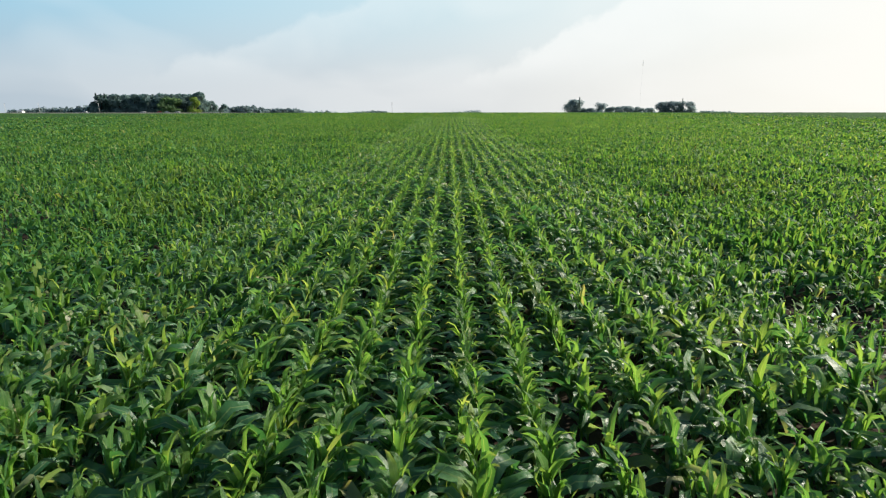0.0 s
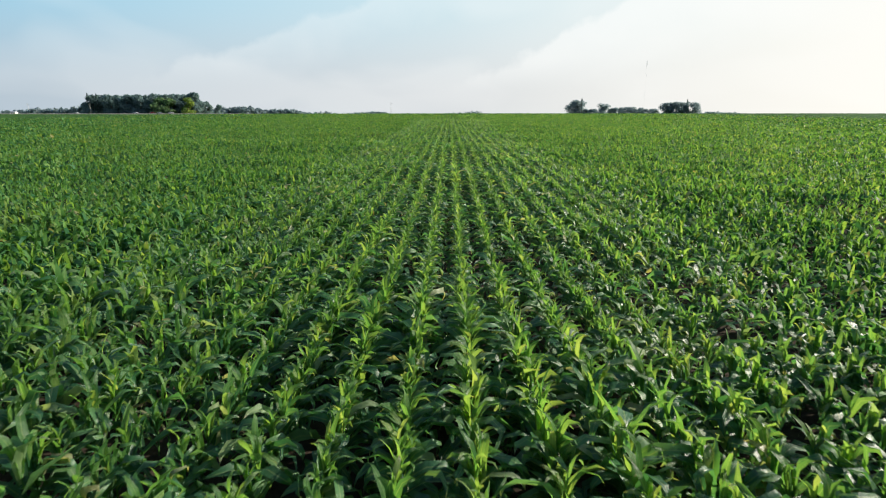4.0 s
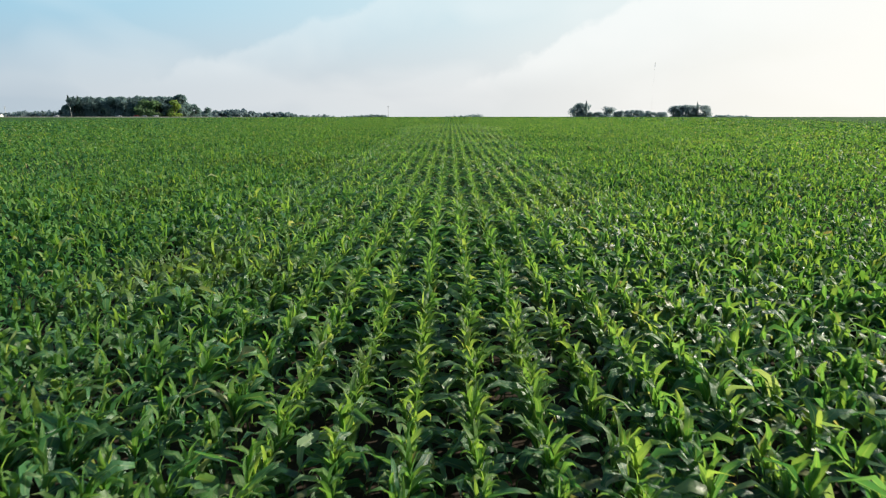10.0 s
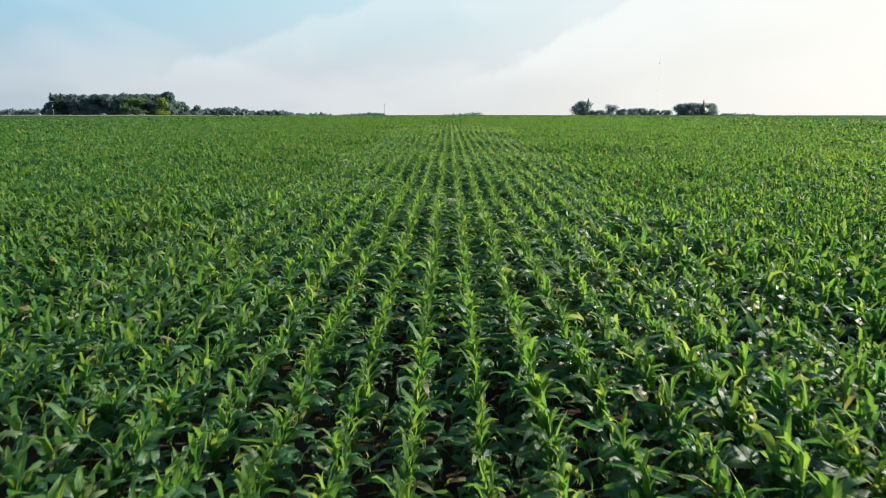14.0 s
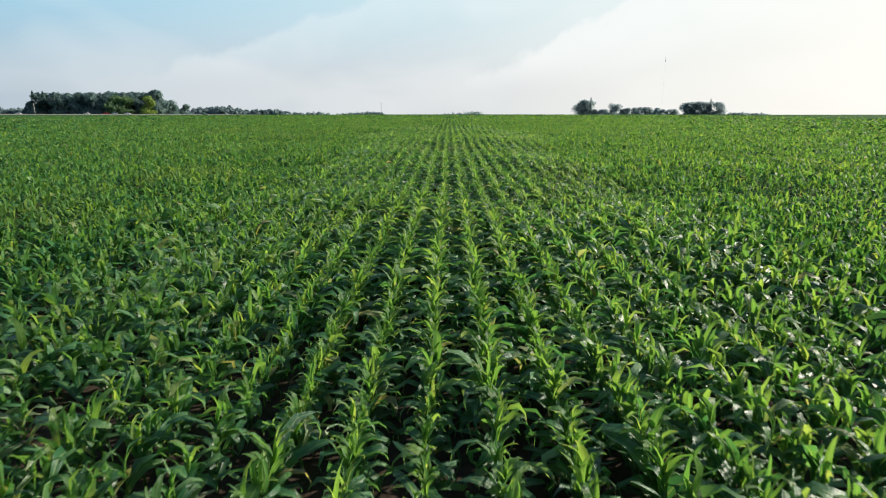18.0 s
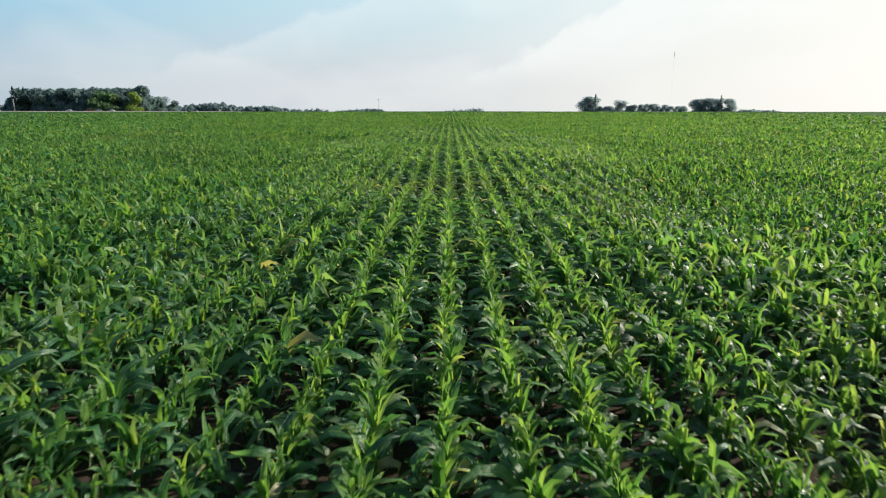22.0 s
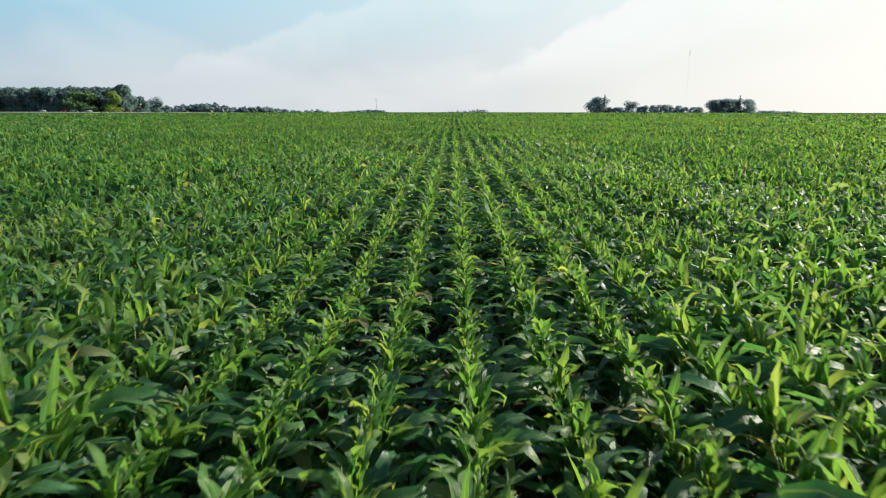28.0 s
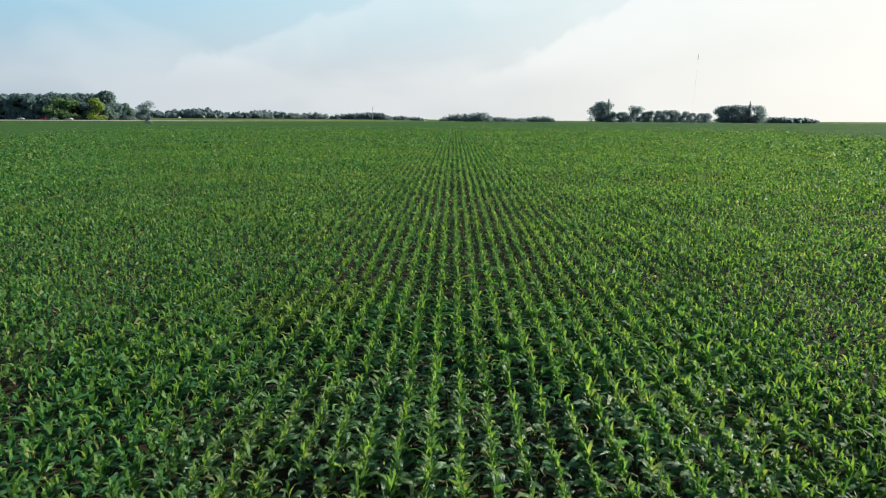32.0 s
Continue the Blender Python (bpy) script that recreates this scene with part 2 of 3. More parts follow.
white_paint = plain("white_paint", (0.8, 0.8, 0.78), 0.5, scale=2.0, vary=0.08)
red_paint = plain("red_car_paint", (0.45, 0.03, 0.025), 0.3, scale=2.0, vary=0.1)
white_car = plain("white_car_paint", (0.8, 0.8, 0.8), 0.25, scale=2.0, vary=0.05)
rubber = plain("tyre_rubber", (0.03, 0.03, 0.03), 0.85, scale=20.0)
roof_grey = plain("roof_shingle", (0.16, 0.15, 0.15), 0.85, scale=3.0, vary=0.3)
roof_steel = plain("roof_steel", (0.6, 0.6, 0.62), 0.4, 0.4, 2.0, 0.1)
dark_glass = plain("window_glass", (0.03, 0.035, 0.04), 0.08, scale=1.0, vary=0.1)
ceramic = plain("insulator_ceramic", (0.5, 0.48, 0.45), 0.3, scale=9.0, vary=0.1)

# soil between the rows; green crop and stubble beyond the road
soil, n, l, b, out = shader("soil")
fine, clod, broad = grain(n, l, 26.0, 6), grain(n, l, 5.0, 4), grain(n, l, 0.012, 3)
earth = ramp(n, l, fine, [(0.25, (0.026, 0.019, 0.014)), (0.55, (0.055, 0.041, 0.031)), (0.8, (0.105, 0.082, 0.064))])
earth = blend(n, l, 0.5, earth, ramp(n, l, clod, [(0.3, (0.025, 0.018, 0.014)), (0.7, (0.078, 0.060, 0.046))]))
crop = ramp(n, l, broad, [(0.35, (0.07, 0.13, 0.03)), (0.5, (0.09, 0.15, 0.035)), (0.62, (0.16, 0.19, 0.06)), (0.75, (0.10, 0.15, 0.035))])
spot = n.new("ShaderNodeSeparateXYZ")
l.new(n.new("ShaderNodeTexCoord").outputs["Object"], spot.inputs["Vector"])
past = n.new("ShaderNodeMath")
past.operation, past.inputs[1].default_value = "GREATER_THAN", 602.0
l.new(spot.outputs["Y"], past.inputs[0])
meadow = n.new("ShaderNodeMath")
meadow.operation, meadow.inputs[1].default_value = "LESS_THAN", 690.0
l.new(spot.outputs["Y"], meadow.inputs[0])
crop = blend(n, l, meadow.outputs[0], crop, ramp(n, l, clod, [(0.3, (0.17, 0.19, 0.07)), (0.7, (0.25, 0.25, 0.11))]))
l.new(blend(n, l, past.outputs[0], earth, crop), b.inputs["Base Color"])
b.inputs["Roughness"].default_value = 0.95
b.inputs["Specular IOR Level"].default_value = 0.1
relief(n, l, b, clod, 0.8, 0.05)

gravel, n, l, b, out = shader("gravel")
f = grain(n, l, 2.0, 6)
l.new(ramp(n, l, f, [(0.3, (0.30, 0.27, 0.23)), (0.7, (0.46, 0.43, 0.38))]), b.inputs["Base Color"])
b.inputs["Roughness"].default_value = 0.95
relief(n, l, b, f, 0.6, 0.04)


# ---- helpers of this scene ----
rng = np.random.default_rng(7)


def terrain(x, y):
    """Height of the ground: a long gentle rise to a crest, falling away beyond it."""
    x, y = np.asarray(x, float), np.asarray(y, float)
    yy = np.clip(y, -400, 420)
    z = np.where(yy < 220, 0.0085 * yy, 1.87 + 0.0085 * (yy - 220) - 0.0085 * (yy - 220) ** 2 / 400)
    left = 1 / (1 + np.exp((x + 120) / 60))
    z = z - left * 0.9 / (1 + np.exp(-(y - 380) / 60))
    start = 560 + 240 * left
    fall = np.clip(y - start, 0, 3500)
    # Fall set so the crest hides the far plain from the camera.
    z = z - (0.0150 + 0.0022 * (1 - left)) * fall * fall / (fall + 90)
    return z


def soft(mesh):
    mesh.polygons.foreach_set("use_smooth", np.ones(len(mesh.polygons), bool))
    return mesh


def mesh_of(name, verts, loops, sizes, material, uv=None, smooth=True):
    """A mesh straight from arrays: vertices, loop indices, loops in each face."""
    me = bpy.data.meshes.new(name)
    me.vertices.add(len(verts))
    me.vertices.foreach_set("co", np.asarray(verts, np.float32).ravel())
    me.loops.add(len(loops))
    me.loops.foreach_set("vertex_index", np.asarray(loops, np.int32))
    me.polygons.add(len(sizes))
    starts = np.concatenate([[0], np.cumsum(sizes)[:-1]])
    me.polygons.foreach_set("loop_start", starts.astype(np.int32))
    if uv is not None:
        me.uv_layers.new(name="uv").data.foreach_set("uv", np.asarray(uv, np.float32)[loops].ravel())
    if smooth:
        me.polygons.foreach_set("use_smooth", np.ones(len(sizes), bool))
    me.update(calc_edges=True)
    me.materials.append(material)
    return me


def part(name, bm, material, parent, label="", smooth=False):
    """Links a bmesh as one mesh object under its thing."""
    me = bpy.data.meshes.new(name)
    bm.to_mesh(me)
    bm.free()
    me.materials.append(material)
    if smooth:
        soft(me)
    ob = new(name, me)
    ob.parent = parent
    if label:
        tagged(ob, label)
    return ob


def box(bm, cx, cy, cz, sx, sy, sz, bevel=0.0):
    r = bmesh.ops.create_cube(bm, size=1, matrix=Matrix.Translation((cx, cy, cz)) @ Matrix.Diagonal((sx, sy, sz, 1)))
    if bevel:
        edges = list({e for v in r["verts"] for e in v.link_edges})
        bmesh.ops.bevel(bm, geom=edges, offset=bevel, segments=2, affect="EDGES", profile=0.5)
    return bm


def rod(bm, a, b, r0, r1, sides=8):
    a, b = Vector(a), Vector(b)
    d = b - a
    m = Matrix.Translation((a + b) / 2) @ d.to_track_quat("Z", "Y").to_matrix().to_4x4()
    bmesh.ops.create_cone(bm, cap_ends=True, segments=sides, radius1=r0, radius2=r1, depth=d.length, matrix=m)
    return bm


# ---- ground, road ----
def grid_lines(*pieces):
    return np.unique(np.concatenate([np.linspace(a, b, k) for a, b, k in pieces]))


gx = grid_lines((-4200, -700, 24), (-700, -60, 40), (-60, 60, 41), (60, 700, 40), (700, 4200, 24))
gy = grid_lines((-900, -20, 12), (-20, 230, 84), (230, 900, 80), (900, 1700, 30), (1700, 4800, 20))
GX, GY = np.meshgrid(gx, gy)
GZ = terrain(GX, GY)
near = (np.abs(GX) < 60) & (GY < 240)
GZ = GZ - near * 0.03 * (0.5 + 0.5 * np.sin(GX * 3.1) * np.cos(GY * 2.3))
a = (np.arange(len(gy) - 1)[:, None] * len(gx) + np.arange(len(gx) - 1)[None]).ravel()
quads = np.stack([a, a + 1, a + 1 + len(gx), a + len(gx)], 1)
ground = new("ground", mesh_of("ground", np.stack([GX, GY, GZ], -1).reshape(-1, 3), quads.ravel(), np.full(len(quads), 4), soil))
tagged(ground, "dark bare soil under the corn rows, gently rising", "ground", kind="structure")

def bank(x):
    """How far the road is raised to show above the corn from the camera; level eastward."""
    return 0.15 + 1.1 / (1 + np.exp((x + 150) / 30))


rx = np.linspace(-1800, 420, 160)
edge = [601.6, 605.2, 611.2, 615.0]
drop = [0.0, 1.0, 1.0, 0.0]
V = np.array([(x, y + 6 * math.sin(x / 260), terrain(x, y + 6 * math.sin(x / 260)) + 0.02 + d * bank(x)) for y, d in zip(edge, drop) for x in rx])
k = len(rx)
a = (np.arange(3)[:, None] * k + np.arange(k - 1)[None]).ravel()
quads = np.stack([a, a + 1, a + 1 + k, a + k], 1)
road = new("road", mesh_of("road", V, quads.ravel(), np.full(len(quads), 4), gravel))
tagged(road, "pale gravel farm road along the field edge", "road", kind="structure")


# ---- corn ----
ROW = 0.762


def blades(P, az, th, bend, L, W, twist, curl, stations, fold, late=2.0):
    """Arching leaf blades as strips. P: base points; the other arguments are one value a leaf. stations: places along the blade before
    its tip; fold: three points across with a V at the midrib, or two; late: how far out the blade begins to bend."""
    s = np.asarray([*stations, 1.0])
    N = len(P)
    fine = np.linspace(0, 1, 25)
    ang = th[:, None] - bend[:, None] * fine[None] ** late
    stepl = L[:, None] / 24
    r = np.concatenate([np.zeros((N, 1)), np.cumsum(np.cos((ang[:, 1:] + ang[:, :-1]) / 2) * stepl, 1)], 1)
    z = np.concatenate([np.zeros((N, 1)), np.cumsum(np.sin((ang[:, 1:] + ang[:, :-1]) / 2) * stepl, 1)], 1)
    at = np.rint(s * 24).astype(int)
    r, z, ang = r[:, at], z[:, at], ang[:, at]
    A = az[:, None] + curl[:, None] * s[None] ** 2
    mid = np.stack([P[:, 0:1] + r * np.cos(A), P[:, 1:2] + r * np.sin(A), P[:, 2:3] + z], -1)
    side = np.stack([-np.sin(A), np.cos(A), np.zeros_like(A)], -1)
    up = np.stack([-np.sin(ang) * np.cos(A), -np.sin(ang) * np.sin(A), np.cos(ang)], -1)
    tw = twist[:, None] * s[None]
    side, up = side * np.cos(tw)[..., None] + up * np.sin(tw)[..., None], up * np.cos(tw)[..., None] - side * np.sin(tw)[..., None]
    w = W[:, None] * (np.minimum(1.0, 0.6 + 1.5 * s) * (1 - s ** 4.4))[None] / 2
    wave = 0.65 * w * np.sin(s[None] * 23 + az[:, None] * 5)
    ruffle = 0.65 * w * np.sin(s[None] * 27 + az[:, None] * 11 + 2.0)
    n = len(s) - 1
    lo = mid - side * w[..., None] + up * (0.32 * w + wave)[..., None]
    hi = mid + side * w[..., None] + up * (0.32 * w + ruffle)[..., None]
    if fold == "kite":
        V = np.stack([mid[:, 0], lo[:, 1], hi[:, 1], mid[:, 2]], 1)
        loops = (np.array([0, 1, 2, 1, 3, 2])[None] + (np.arange(N) * 4)[:, None]).ravel()
        return V.reshape(-1, 3), loops, np.full(2 * N, 3), np.tile([[0.5, 0], [0, 0.5], [1, 0.5], [0.5, 1]], (N, 1))
    if fold:
        across = np.stack([lo[:, :n], mid[:, :n], hi[:, :n]], 2)
        c = 3
    else:
        across = np.stack([lo[:, :n], hi[:, :n]], 2)
        c = 2
    V = np.concatenate([across.reshape(N, n * c, 3), mid[:, n:n + 1]], 1)
    u = np.linspace(0, 1, c)
    uv = np.concatenate([np.stack(np.meshgrid(u, s[:n]), -1).reshape(-1, 2), [[0.5, 1.0]]], 0)
    one, sizes = [], []
    for i in range(n - 1):
        for j in range(c - 1):
            p = i * c + j
            one += [p, p + 1, p + 1 + c, p + c]
            sizes.append(4)
    for j in range(c - 1):
        one += [(n - 1) * c + j, (n - 1) * c + j + 1, n * c]
        sizes.append(3)
    loops = (np.array(one)[None] + (np.arange(N) * (n * c + 1))[:, None]).ravel()
    return V.reshape(-1, 3), loops, np.tile(sizes, N), np.tile(uv, (N, 1))


def leaf_plan(count, lowest=0.0):
    """For each leaf of a plant, low to high: insertion height, rise angle, bend, length, width, how far out it bends."""
    plan = []
    for i in range(count):
        f = lowest + (1 - lowest) * i / (count - 1)
        if f < 0.5:
            g = f / 0.5
            plan.append((0.12 + 0.29 * g, radians(54 + 20 * g), 2.7 + 0.4 * g, 0.66 + 0.06 * math.sin(g * math.pi) - 0.07 * g, 0.110, 1.7))
        else:
            g = (f - 0.5) / 0.5
            plan.append((0.36 + 0.16 * g, radians(80 + 7 * g), 3.1 - 1.8 * g, 0.52 - 0.11 * g, 0.092 - 0.034 * g, 3.1))
    return plan


def vigour(x, y):
    """Plant size over the field, varied in broad waves."""
    broad = 0.07 * np.sin(x * 0.11 + 2.0 * np.sin(y * 0.09)) * np.sin(y * 0.17 + 1.3 * np.sin(x * 0.05))
    return 1.0 + broad + 0.07 * np.sin(x * 0.21 + 1.3) * np.sin(y * 0.13) + 0.05 * np.sin(x * 0.9 + y * 0.31) + 0.05 * np.sin(y * 0.57 + 2.0 * np.sin(x * 0.4)) + 0.07 * np.sin(y * 0.29 + 1.6 * np.sin(x * 0.07) + 0.8)


def thin_patch(x, y):
    """Poor spots where few plants came up."""
    p = np.zeros_like(x)
    for cx, cy, rx_, ry_ in ((7.2, 11.0, 2.2, 1.6), (9.5, 26.0, 2.6, 1.2), (14.0, 38.0, 3.5, 1.6), (11.0, 118.0, 3.0, 1.2), (-13.0, 52.0, 2.5, 1.0), (17.0, 84.0, 4.0, 1.3)):
        p = np.maximum(p, np.exp(-(((x - cx) / rx_) ** 2 + ((y - cy) / ry_) ** 2)))
    return p


def reach(x, y):
    """How near the flight line comes to a spot and still has it in view."""
    low = 1 - 0.45 * np.exp(-(((y - 163) / 14) ** 4) - (x / 13) ** 4)      # the eye flies lowest here
    return np.maximum(1.28 * np.abs(x + 0.5) * low, (y - 184) * 0.7)


def plants_between(lo, hi, gap, x_half, y0, y1, skip=None):
    rows = np.arange(-math.ceil(x_half / ROW), math.ceil(x_half / ROW) + 1)
    ys = np.arange(y0, y1, gap)
    K, Y = np.meshgrid(rows, ys)
    X = K.ravel() * ROW + rng.normal(0, 0.022 if hi < 15 else 0.07, K.size)
    Y = Y.ravel() + rng.uniform(-0.45, 0.45, K.size) * gap
    d = reach(X, Y) * rng.uniform(0.85, 1.17, K.size)
    seen = np.abs(X + 0.5) < 0.84 * (Y + 2) + 2.5
    keep = seen & (d >= lo) & (d < hi) & (rng.random(K.size) > 0.04) & (rng.random(K.size) > 0.35 * thin_patch(X, Y))
    if skip:
        keep &= ~((X > skip[0]) & (X < skip[1]) & (Y > skip[2]) & (Y < skip[3]))
    return X[keep], Y[keep]


def corn_mesh(name, X, Y, leaves, lowest, stations, fold, wide, flat, young_from):
    n = len(X)
    size = vigour(X, Y) * rng.normal(1.0, 0.1 if fold != "kite" else 0.15, n) * (1 - 0.35 * thin_patch(X, Y))
    zero = terrain(X, Y)
    face = rng.normal(0, 0.8, n) + np.where(rng.random(n) < 0.5, 0, math.pi)
    lean = rng.normal(0, 0.03, (n, 2))
    got, base = [], 0
    for i, (h, th, bend, L, W, late) in enumerate(leaf_plan(leaves, lowest)):
        hh = h * size
        P = np.stack([X + lean[:, 0] * hh * 2, Y + lean[:, 1] * hh * 2, zero + hh], 1)
        az = face + i * math.pi + rng.normal(0, 0.4, n)
        V, loops, sizes, uv = blades(P, az, th * flat + rng.normal(0, 0.16, n), bend * rng.normal(1, 0.24, n), L * (0.8 if fold == "kite" else 1.0) * size * rng.normal(1, 0.17, n),
                                     W * wide * size * rng.normal(1, 0.15, n), rng.normal(0, 0.6, n), rng.normal(0, 0.6, n), stations, fold, late)
        got.append((V, loops + base, sizes, uv, np.full(len(sizes), int(i >= young_from * (leaves - 1)))))
        base += len(V)
    if fold is True:
        ring = np.array([(math.cos(a), math.sin(a)) for a in (0.5, 2.594, 4.689)]) * 0.015
        low = np.stack([X[:, None] + ring[:, 0], Y[:, None] + ring[:, 1], np.repeat(zero[:, None] - 0.02, 3, 1)], -1)
        tops = np.stack([X[:, None] + lean[:, :1] * size[:, None] + ring[:, 0] * 0.6, Y[:, None] + lean[:, 1:] * size[:, None] + ring[:, 1] * 0.6, np.repeat((zero + 0.5 * size)[:, None], 3, 1)], -1)
        V = np.concatenate([low, tops], 1).reshape(-1, 3)
        one = np.array([0, 1, 4, 3, 1, 2, 5, 4, 2, 0, 3, 5])
        got.append((V, (one[None] + (np.arange(n) * 6)[:, None]).ravel() + base, np.full(3 * n, 4), np.full((len(V), 2), 0.3), np.full(3 * n, 1)))
    V, loops, sizes, uv, young = (np.concatenate(c) for c in zip(*got))
    me = mesh_of(name, V, loops, sizes, corn_mass, uv)
    me.materials.append(young_mass)
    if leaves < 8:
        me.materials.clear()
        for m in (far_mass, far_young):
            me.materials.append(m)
    me.polygons.foreach_set("material_index", young.astype(np.int32))
    return me


SINGLE = (-3.45, 1.15, 160.5, 168.6)      # the stretch whose plants stand as single things
FIELD = [
    # reach from, to, gap in the row, half width, y from, y to, leaves, lowest, stations, folded, broader, flatter, young share from
    (-99.0, 2.7, 0.165, 7.5, -3.0, 190.0, 10, 0.0, (0.0, 0.24, 0.47, 0.69, 0.88), True, 1.0, 1.0, 0.55),
    (2.7, 6.0, 0.17, 12.0, -1.0, 196.0, 8, 0.0, (0.0, 0.32, 0.62, 0.86), True, 1.08, 1.0, 0.62),
    (6.0, 9.5, 0.17, 17.0, 0.0, 200.0, 8, 0.0, (0.0, 0.32, 0.62, 0.86), False, 1.1, 1.0, 0.62),
    (9.5, 17.0, 0.18, 30.0, 1.0, 214.0, 7, 0.1, (0.0, 0.42, 0.76), False, 1.2, 1.0, 0.6),
    (17.0, 30.0, 0.17, 34.0, 3.0, 236.0, 6, 0.1, (0.0, 0.55), "kite", 1.3, 0.97, 0.55),
    (30.0, 52.0, 0.24, 52.0, 6.0, 272.0, 5, 0.1, (0.0, 0.55), "kite", 1.78, 0.95, 0.62),
    (52.0, 85.0, 0.45, 84.0, 8.0, 328.0, 4, 0.2, (0.0, 0.55), "kite", 2.7, 0.9, 0.64),
    (85.0, 170.0, 1.2, 164.0, 30.0, 470.0, 3, 0.3, (0.0, 0.55), "kite", 5.4, 0.85, 0.66),
]
for lo, hi, gap, half, y0, y1, leaves, lowest, stations, fold, wide, flat, young_from in FIELD:
    X, Y = plants_between(lo, hi, gap, half, y0, y1, SINGLE if lo < 0 else None)
    mesh = corn_mesh("corn_rows", X, Y, leaves, lowest, stations, fold, wide, flat, young_from)
    crop_ob = new("corn_rows", mesh)
    tagged(crop_ob, "rows of knee-high green corn with arching leaves", "corn", kind="stuff")

# canopy sheet: far field, sides out of the camera's view, low filler under sparse plants
fx = grid_lines((-1500, -300, 90), (-300, 300, 160), (300, 1100, 60))
fy = grid_lines((-60, 600, 200))
FX, FY = np.meshgrid(fx, fy)
FX = FX + rng.normal(0, 0.8, FX.shape)
FD = reach(FX, FY)
FZ = terrain(FX, FY) + np.clip(rng.normal(0, 0.08, FX.shape), -0.2, 0.2) + np.where((FD > 158) | (np.abs(FX + 0.5) > 0.84 * (FY + 2) + 1.0), 0.74, np.maximum(np.clip((FD - 70) / 90, 0, 1) * 0.7, np.clip((FD - 40) / 20, 0, 1) * 0.55) - 0.4)
a = (np.arange(len(fy) - 1)[:, None] * len(fx) + np.arange(len(fx) - 1)[None]).ravel()
quads = np.stack([a, a + 1, a + 1 + len(fx), a + len(fx)], 1)
side = (np.abs(FX + 0.5) > 0.84 * (FY + 2) + 1.0) & (FD > 9)
quads = quads[(FD.ravel()[quads].min(1) > 28) | side.ravel()[quads].any(1)]
canopy_mat, n, l, b, out = shader("corn_canopy")
tuft, swath = grain(n, l, 1.6, 4.0), grain(n, l, 0.03, 3.0)
green = ramp(n, l, tuft, [(0.3, (0.022, 0.065, 0.018)), (0.5, (0.045, 0.12, 0.03)), (0.72, (0.085, 0.17, 0.04))])
l.new(blend(n, l, ramp(n, l, swath, [(0.45, (0, 0, 0)), (0.7, (0.4, 0.4, 0.4))]), green, (0.08, 0.13, 0.035)), b.inputs["Base Color"])
b.inputs["Roughness"].default_value, b.inputs["Specular IOR Level"].default_value = 0.9, 0.05
relief(n, l, b, tuft, 1.0, 0.4)
canopy = new("corn_canopy", mesh_of("corn_canopy", np.stack([FX, FY, FZ], -1).reshape(-1, 3), quads.ravel(), np.full(len(quads), 4), canopy_mat))
tagged(canopy, "closed green canopy of the corn field, far off and beside the camera's view", "corn", kind="stuff")


def corn_plant(seed):
    """One plant: stalk and single leaves."""
    r = np.random.default_rng(seed)
    root = new("corn_plant")
    tagged(root, "green corn plant with arching strap leaves in a row", "corn plant", group="corn plants in rows")
    bm = bmesh.new()
    pts = [(0, 0, -0.03), (0.004, 0.003, 0.16), (-0.003, 0.004, 0.34), (0.002, 0, 0.52)]
    for p, q, r0, r1 in zip(pts, pts[1:], (0.017, 0.016, 0.014), (0.016, 0.014, 0.009)):
        rod(bm, p, q, r0, r1, 7)
    part("stalk", bm, corn_stalk, root, smooth=True)
    face = r.normal(0, 0.8)
    one = np.ones(1)
    for i, (h, th, bend, L, W, late) in enumerate(leaf_plan(12)):
        V, loops, sizes, uv = blades(np.array([[0, 0, h]]), (face + i * math.pi + r.normal(0, 0.4)) * one, (th + r.normal(0, 0.16)) * one,
                                     bend * r.normal(1, 0.24) * one, L * r.normal(1, 0.15) * one, W * r.normal(1, 0.13) * one,
                                     r.normal(0, 0.6) * one, r.normal(0, 0.6) * one, (0, 0.12, 0.25, 0.38, 0.5, 0.62, 0.74, 0.87), True, late)
        lf = new("leaf", mesh_of("leaf", V, loops, sizes, young_leaf if i >= 6 else corn_leaf, uv))
        lf.parent = root
    return root


# ---- trees ----
def clumps(centres, radii, count, size, r, flat=0.75, inner=0.55, scatter=0.45):
    """Leaf sprays in a crown's lobes, from the inner share of their radius outward: small rhombs that face outward, more or less scattered."""
    which = r.choice(len(centres), count, p=radii ** 2 / np.sum(radii ** 2))
    d = r.normal(size=(count, 3))
    d /= np.linalg.norm(d, axis=1)[:, None]
    C = centres[which] + d * (radii[which] * r.uniform(inner ** 2, 1.12, count) ** 0.5)[:, None] * np.array([1, 1, flat])
    face = d + r.normal(0, scatter, (count, 3)) + np.array([0, 0, 0.25])
    face /= np.linalg.norm(face, axis=1)[:, None]
    a = np.cross(face, r.normal(size=(count, 3)))
    a /= np.linalg.norm(a, axis=1)[:, None]
    b = np.cross(face, a)
    s = size * r.uniform(0.6, 1.4, count)[:, None]
    V = np.stack([C - a * s, C - b * s * 0.6, C + a * s, C + b * s * 0.6], 1).reshape(-1, 3)
    return V, np.arange(count * 4), np.full(count, 4)


